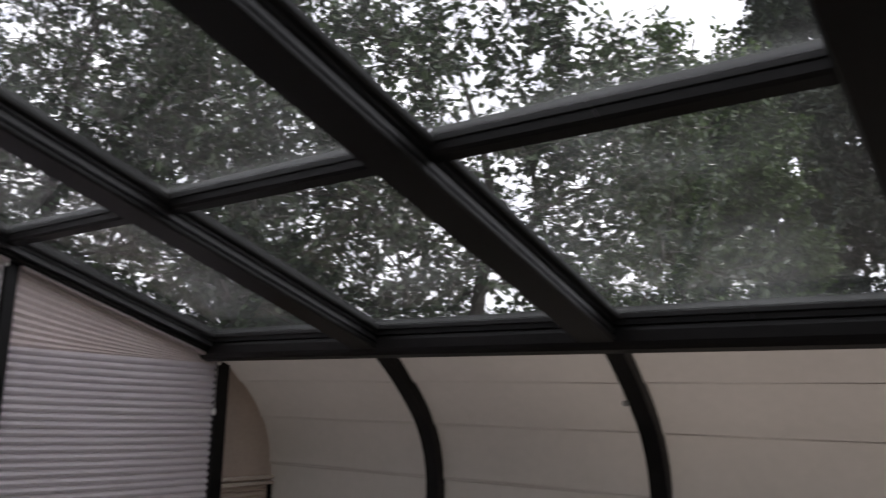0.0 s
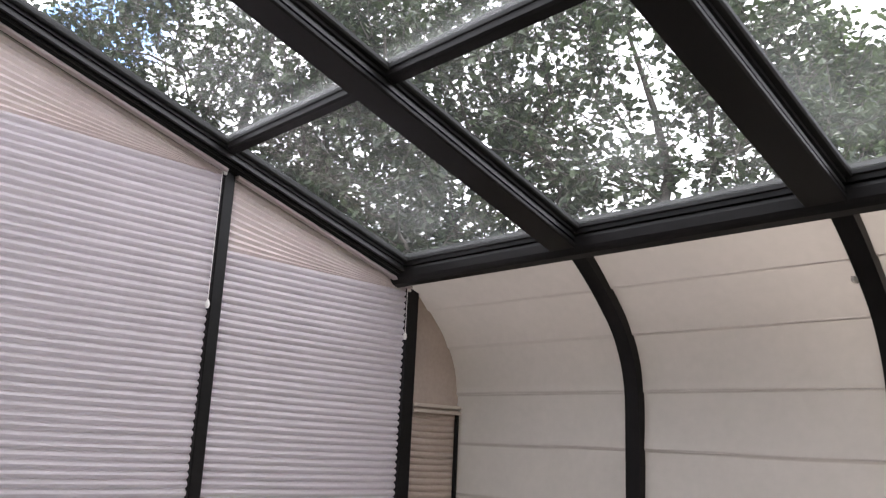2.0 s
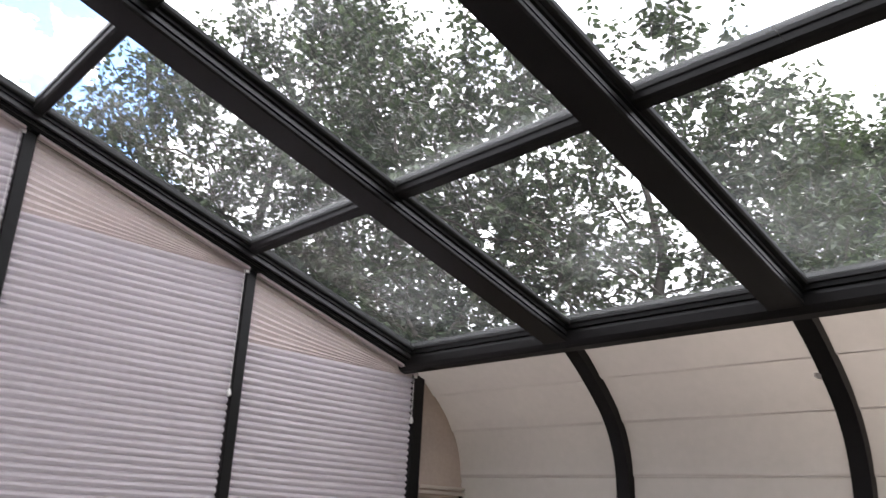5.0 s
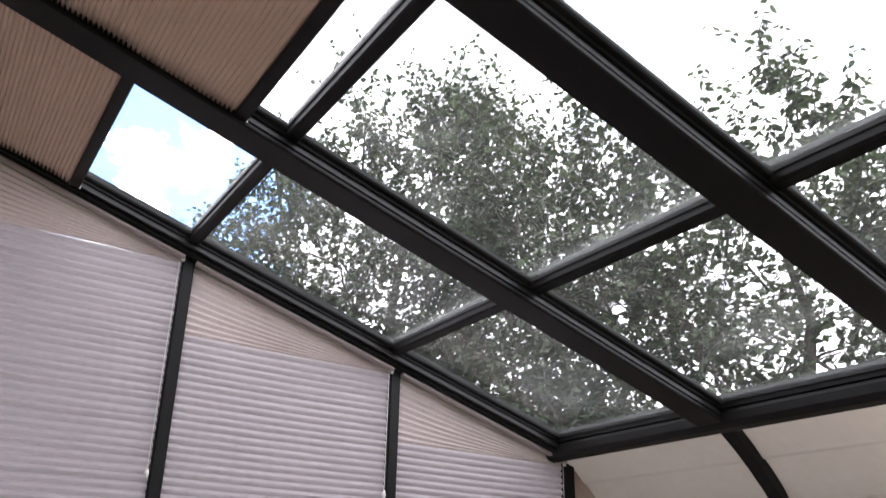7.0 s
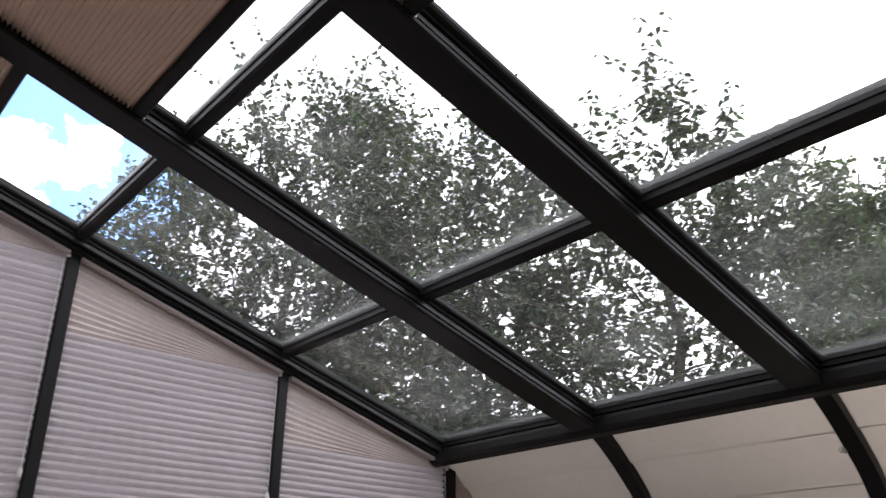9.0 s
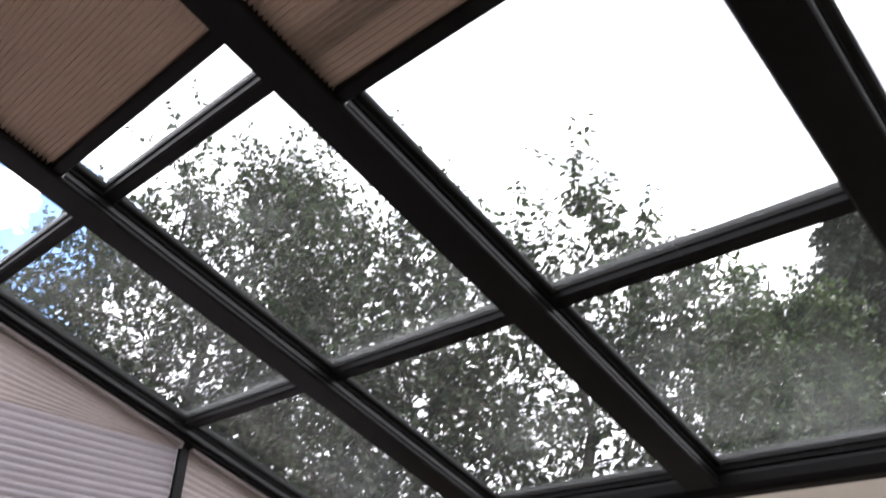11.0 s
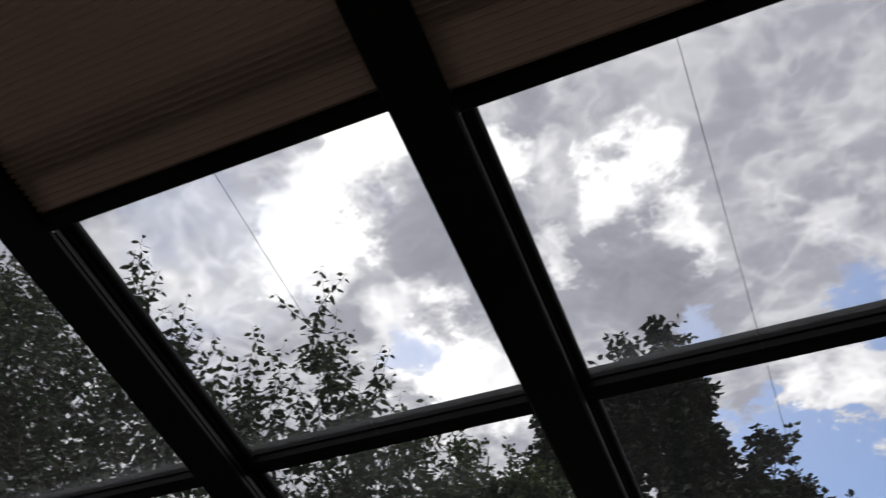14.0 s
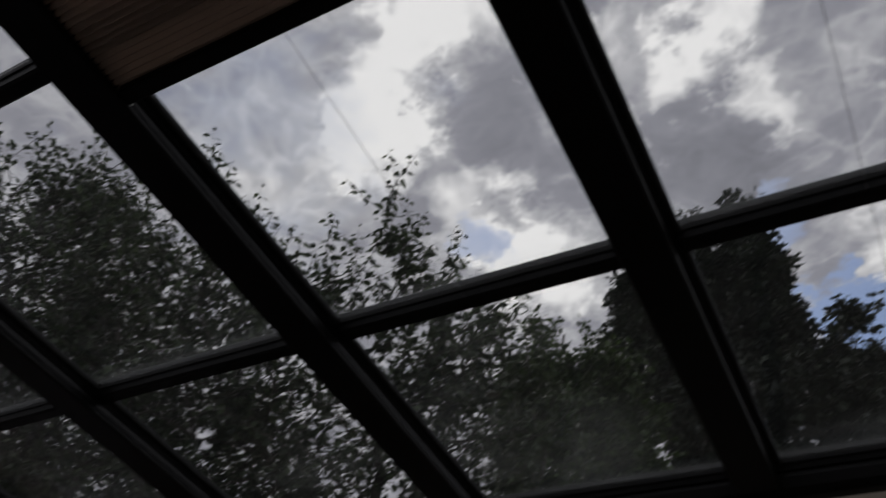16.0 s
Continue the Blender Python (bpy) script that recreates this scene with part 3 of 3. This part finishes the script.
def tree(name, label, at, lobes, leaf, clusters, twigs, per_twig, twig_len, leaf_mat, seed, spires=()):
    """A trunk with limbs to clusters inside the lobes (centre, radii), and twigs set with leaves."""
    rnd = random.Random(seed)
    root = thing(name, label, "tree", at=at)
    wv, wf, tv, tf, tips = [], [], [], [], []
    lobe_list = [(Vector(c), Vector(r)) for c, r in lobes]
    weight = [(r.x * r.y * r.z) ** 0.55 for c, r in lobe_list]
    top = max(c.z + r.z * 0.6 for c, r in lobe_list)
    trunk = [Vector((0.12 * math.sin(k * 1.3 + seed), 0.12 * math.cos(k * 1.7 + seed), -0.2 + (top + 0.2) * k / 9)) for k in range(10)]
    trunk[0].x = trunk[0].y = 0
    tube(tv, tf, trunk, 0.10, 0.012, 9)
    heads = []
    for _ in range(clusters):
        c, r = rnd.choices(lobe_list, weight)[0]
        d = Vector((rnd.gauss(0, 1), rnd.gauss(0, 1), rnd.gauss(0, 1))).normalized() * rnd.uniform(0.25, 1.0) ** 0.45
        heads.append((c + Vector((d.x * r.x, d.y * r.y, d.z * r.z)), c))
    # every head hangs on the nearest lower branch point, so the limbs fork
    knots = [trunk[0].lerp(trunk[-1], k / 24) for k in range(6, 25)]
    heads.sort(key=lambda h: math.hypot(h[0].x, h[0].y))
    for tip, c in heads:
        s = min(knots, key=lambda q: (q - tip).length + (0.8 if q.z > tip.z - 0.1 else 0.0))
        mid = s.lerp(tip, 0.5) + Vector((rnd.gauss(0, 0.06), rnd.gauss(0, 0.06), 0.08)) * (tip - s).length
        tube(wv, wf, [s, mid, tip], 0.012, 0.005, 5)
        knots.append(tip)
        tips.append((tip, tip - c))
    lv = []
    shoots = []
    for tip, outw in tips:
        for _ in range(twigs):
            d = Vector((rnd.gauss(0, 0.7), rnd.gauss(0, 0.7), rnd.gauss(0.45, 0.6))) + outw.normalized() * 0.5
            start = tip + Vector((rnd.gauss(0, 0.3), rnd.gauss(0, 0.3), rnd.gauss(0, 0.3))) * twig_len
            shoots.append((start, d, twig_len * rnd.uniform(0.5, 1.2), per_twig))
    for x, y, z in spires:
        tip = Vector((x, y, z))
        foot = tip - Vector((rnd.gauss(0, 0.06), rnd.gauss(0, 0.06), 0.95))
        shoots.append((foot, tip - foot, (tip - foot).length, 27))
        for _ in range(8):
            f = rnd.uniform(0.0, 0.5)
            d = Vector((rnd.gauss(0, 0.42), rnd.gauss(0, 0.42), 0.9))
            shoots.append((foot.lerp(tip, f), d, rnd.uniform(0.28, 0.5), 13))
    for start, d, L, count in shoots:
            upright = count != per_twig
            d.normalize()
            bend = Vector((rnd.gauss(0, 0.12), rnd.gauss(0, 0.12), rnd.gauss(0, 0.08)))
            e = start + d * L
            m = start.lerp(e, 0.5) + bend * L * 0.5
            tube(wv, wf, [start, m, e], 0.005, 0.0018, 3)
            for k in range(count):
                t = (k + rnd.uniform(0.3, 1.0)) / count
                p = start * (1 - t) ** 2 + m * 2 * t * (1 - t) + e * t * t
                a = Vector((rnd.gauss(0, 1), rnd.gauss(0, 1), rnd.gauss(-0.5, 0.6))).normalized()
                if upright:
                    # alternate leaves round the stem, held out and drooping at the tip
                    turn = k * 2.4 + rnd.uniform(-0.4, 0.4)
                    a = Vector((math.cos(turn), math.sin(turn), rnd.uniform(-0.6, 0.1)))
                else:
                    a = a + d * 0.4
                a.normalize()
                w = a.cross(Vector((rnd.gauss(0, 0.5), rnd.gauss(0, 0.5), 1))).normalized()
                nn = a.cross(w)
                size = leaf * rnd.uniform(0.75, 1.25) * (1.45 * (1.0 - 0.4 * t ** 4) if upright else 1.0)
                b = p + a * leaf * 0.3
                f = nn * size * 0.13
                wide = 0.28 if upright else 0.36
                lv += [b, b + a * size * 0.3 + w * size * wide + f, b + a * size * 0.68 + w * size * wide * 0.82 + f, b + a * size - nn * size * 0.12 - Vector((0, 0, size * (0.3 if upright else 0.1))),
                       b + a * size * 0.68 - w * size * wide * 0.82 + f, b + a * size * 0.3 - w * size * wide + f]
    lf = []
    for q in range(0, len(lv), 6):
        lf += [(q, q + 1, q + 2, q + 3), (q, q + 3, q + 4, q + 5)]
    part_data("trunk", tv, tf, BARK, root, smooth=True)
    part_data("limbs", wv, wf, BARK, root)
    part_data("crown", lv, lf, leaf_mat, root)["kind"] = "stuff"
    return root


PEAR = leaf_material("pear_leaf", (0.07, 0.083, 0.066), (1.0, 1.12, 0.8), 0.22)
MAPLE = leaf_material("maple_leaf", (0.036, 0.043, 0.038), (1.0, 1.15, 0.7), 0.12)
YEW = leaf_material("light_green_leaf", (0.066, 0.088, 0.046), (1.0, 1.2, 0.6), 0.2)

tree("pear_tree", "leafy green tree with dense small leaves beside the sunroom", (-2.6, 0.6, -0.15),
     [((0, 0, 4.3), (1.0, 1.0, 1.5)), ((0.3, 0.6, 4.2), (1.0, 1.0, 1.5)), ((-0.35, -0.8, 3.4), (0.9, 0.8, 1.3)), ((-0.45, -0.6, 4.2), (0.7, 0.7, 1.1)), ((0.6, 1.1, 3.6), (0.9, 0.9, 1.5)), ((-0.2, 0.2, 2.6), (1.2, 1.5, 1.2))],
     0.05, 165, 15, 14, 0.5, PEAR, 11, [(-0.05, 0.07, 6.2), (0.2, 0.49, 6.22), (0.4, 0.75, 6.05), (-0.2, -0.25, 5.9), (-0.36, -0.55, 5.6), (0.6, 1.0, 5.85), (1.2, 1.65, 5.4), (-0.63, -1.27, 4.85), (0.1, 0.25, 5.95)])
tree("pear_tree", "leafy green tree with upright leafy shoots above the roof", (0.0, 1.9, -0.15),
     [((-0.95, -0.6, 3.4), (0.9, 0.9, 1.25)), ((0, 0, 3.15), (0.9, 0.9, 1.3)), ((0.7, 0.45, 2.7), (0.8, 0.8, 1.25))],
     0.052, 115, 13, 14, 0.5, PEAR, 12,
     [(-1.0, -0.89, 5.8), (0.04, 0.05, 5.87), (-0.71, -0.57, 5.36), (-0.32, -0.22, 5.18), (0.29, 0.21, 5.24), (0.5, 0.33, 5.1), (-0.46, -0.34, 4.97), (-0.12, -0.07, 5.08), (0.18, 0.15, 5.45),
      (0.81, 0.49, 4.69), (-0.9, -0.75, 5.2), (0.1, 0.1, 4.9), (0.4, 0.2, 4.75), (-0.6, -0.5, 4.9), (0.98, 0.54, 4.45), (0.65, 0.38, 4.7), (-0.25, -0.2, 4.75)])
tree("maple_tree", "tall dark maple standing behind the garden trees", (0.9, 12.4, -0.15),
     [((0.77, 0, 11.05), (0.1, 0.2, 0.45)), ((-0.1, 0, 10.85), (0.15, 0.2, 0.2)), ((0.6, 0, 10.05), (0.35, 0.5, 0.35)), ((-0.7, 0, 9.5), (1.25, 1.0, 0.6)), ((0.75, 0, 9.5), (0.5, 0.8, 0.6)), ((0.75, 0, 8.5), (0.55, 0.8, 0.7)),
      ((-1.2, 0, 8.2), (1.2, 1.2, 1.2)), ((2.25, 0, 8.1), (0.18, 0.3, 0.25)), ((1.9, 0, 7.2), (0.55, 0.6, 0.4)), ((2.75, 0, 6.65), (0.3, 0.4, 0.3)), ((0.4, 0, 6.4), (2.3, 1.6, 1.4)), ((0.5, 0, 4.4), (2.9, 1.8, 2.0))],
     0.14, 640, 10, 11, 0.36, MAPLE, 13)
tree("ornamental_tree", "light green dense tree at the garden edge", (-0.76, 7.9, -0.15),
     [((-0.31, 0, 6.7), (0.1, 0.1, 0.3)), ((-0.45, 0, 6.05), (0.4, 0.5, 0.45)), ((0.4, 0, 6.0), (0.6, 0.6, 0.4)), ((0.0, 0, 5.0), (0.95, 0.9, 1.2)), ((0.5, 0, 4.7), (0.7, 0.7, 1.2)), ((0, 0, 3.0), (1.6, 1.3, 2.0))], 0.08, 300, 14, 12, 0.34, YEW, 14)
FAR = leaf_material("far_leaf", (0.035, 0.048, 0.032), (1.0, 1.2, 0.6), 0.15)
for k, (az, far, high, wide) in enumerate(((31, 13.0, 3.4, 1.7), (43, 12.0, 4.0, 1.9), (56, 12.5, 5.4, 2.0), (69, 12.0, 4.8, 1.9), (81, 13.0, 4.2, 1.8))):
    at = (2.9 - far * math.sin(radians(az)), -2.4 + far * math.cos(radians(az)), -0.15)
    tree("garden_tree", "dark green garden tree in the second row behind", at,
         [((0, 0, high * 0.62), (wide, wide, high * 0.36)), ((0.2, 0, high * 0.3), (wide * 0.9, wide * 0.9, high * 0.25))], 0.12, 90, 10, 10, 0.6, FAR, 30 + k)
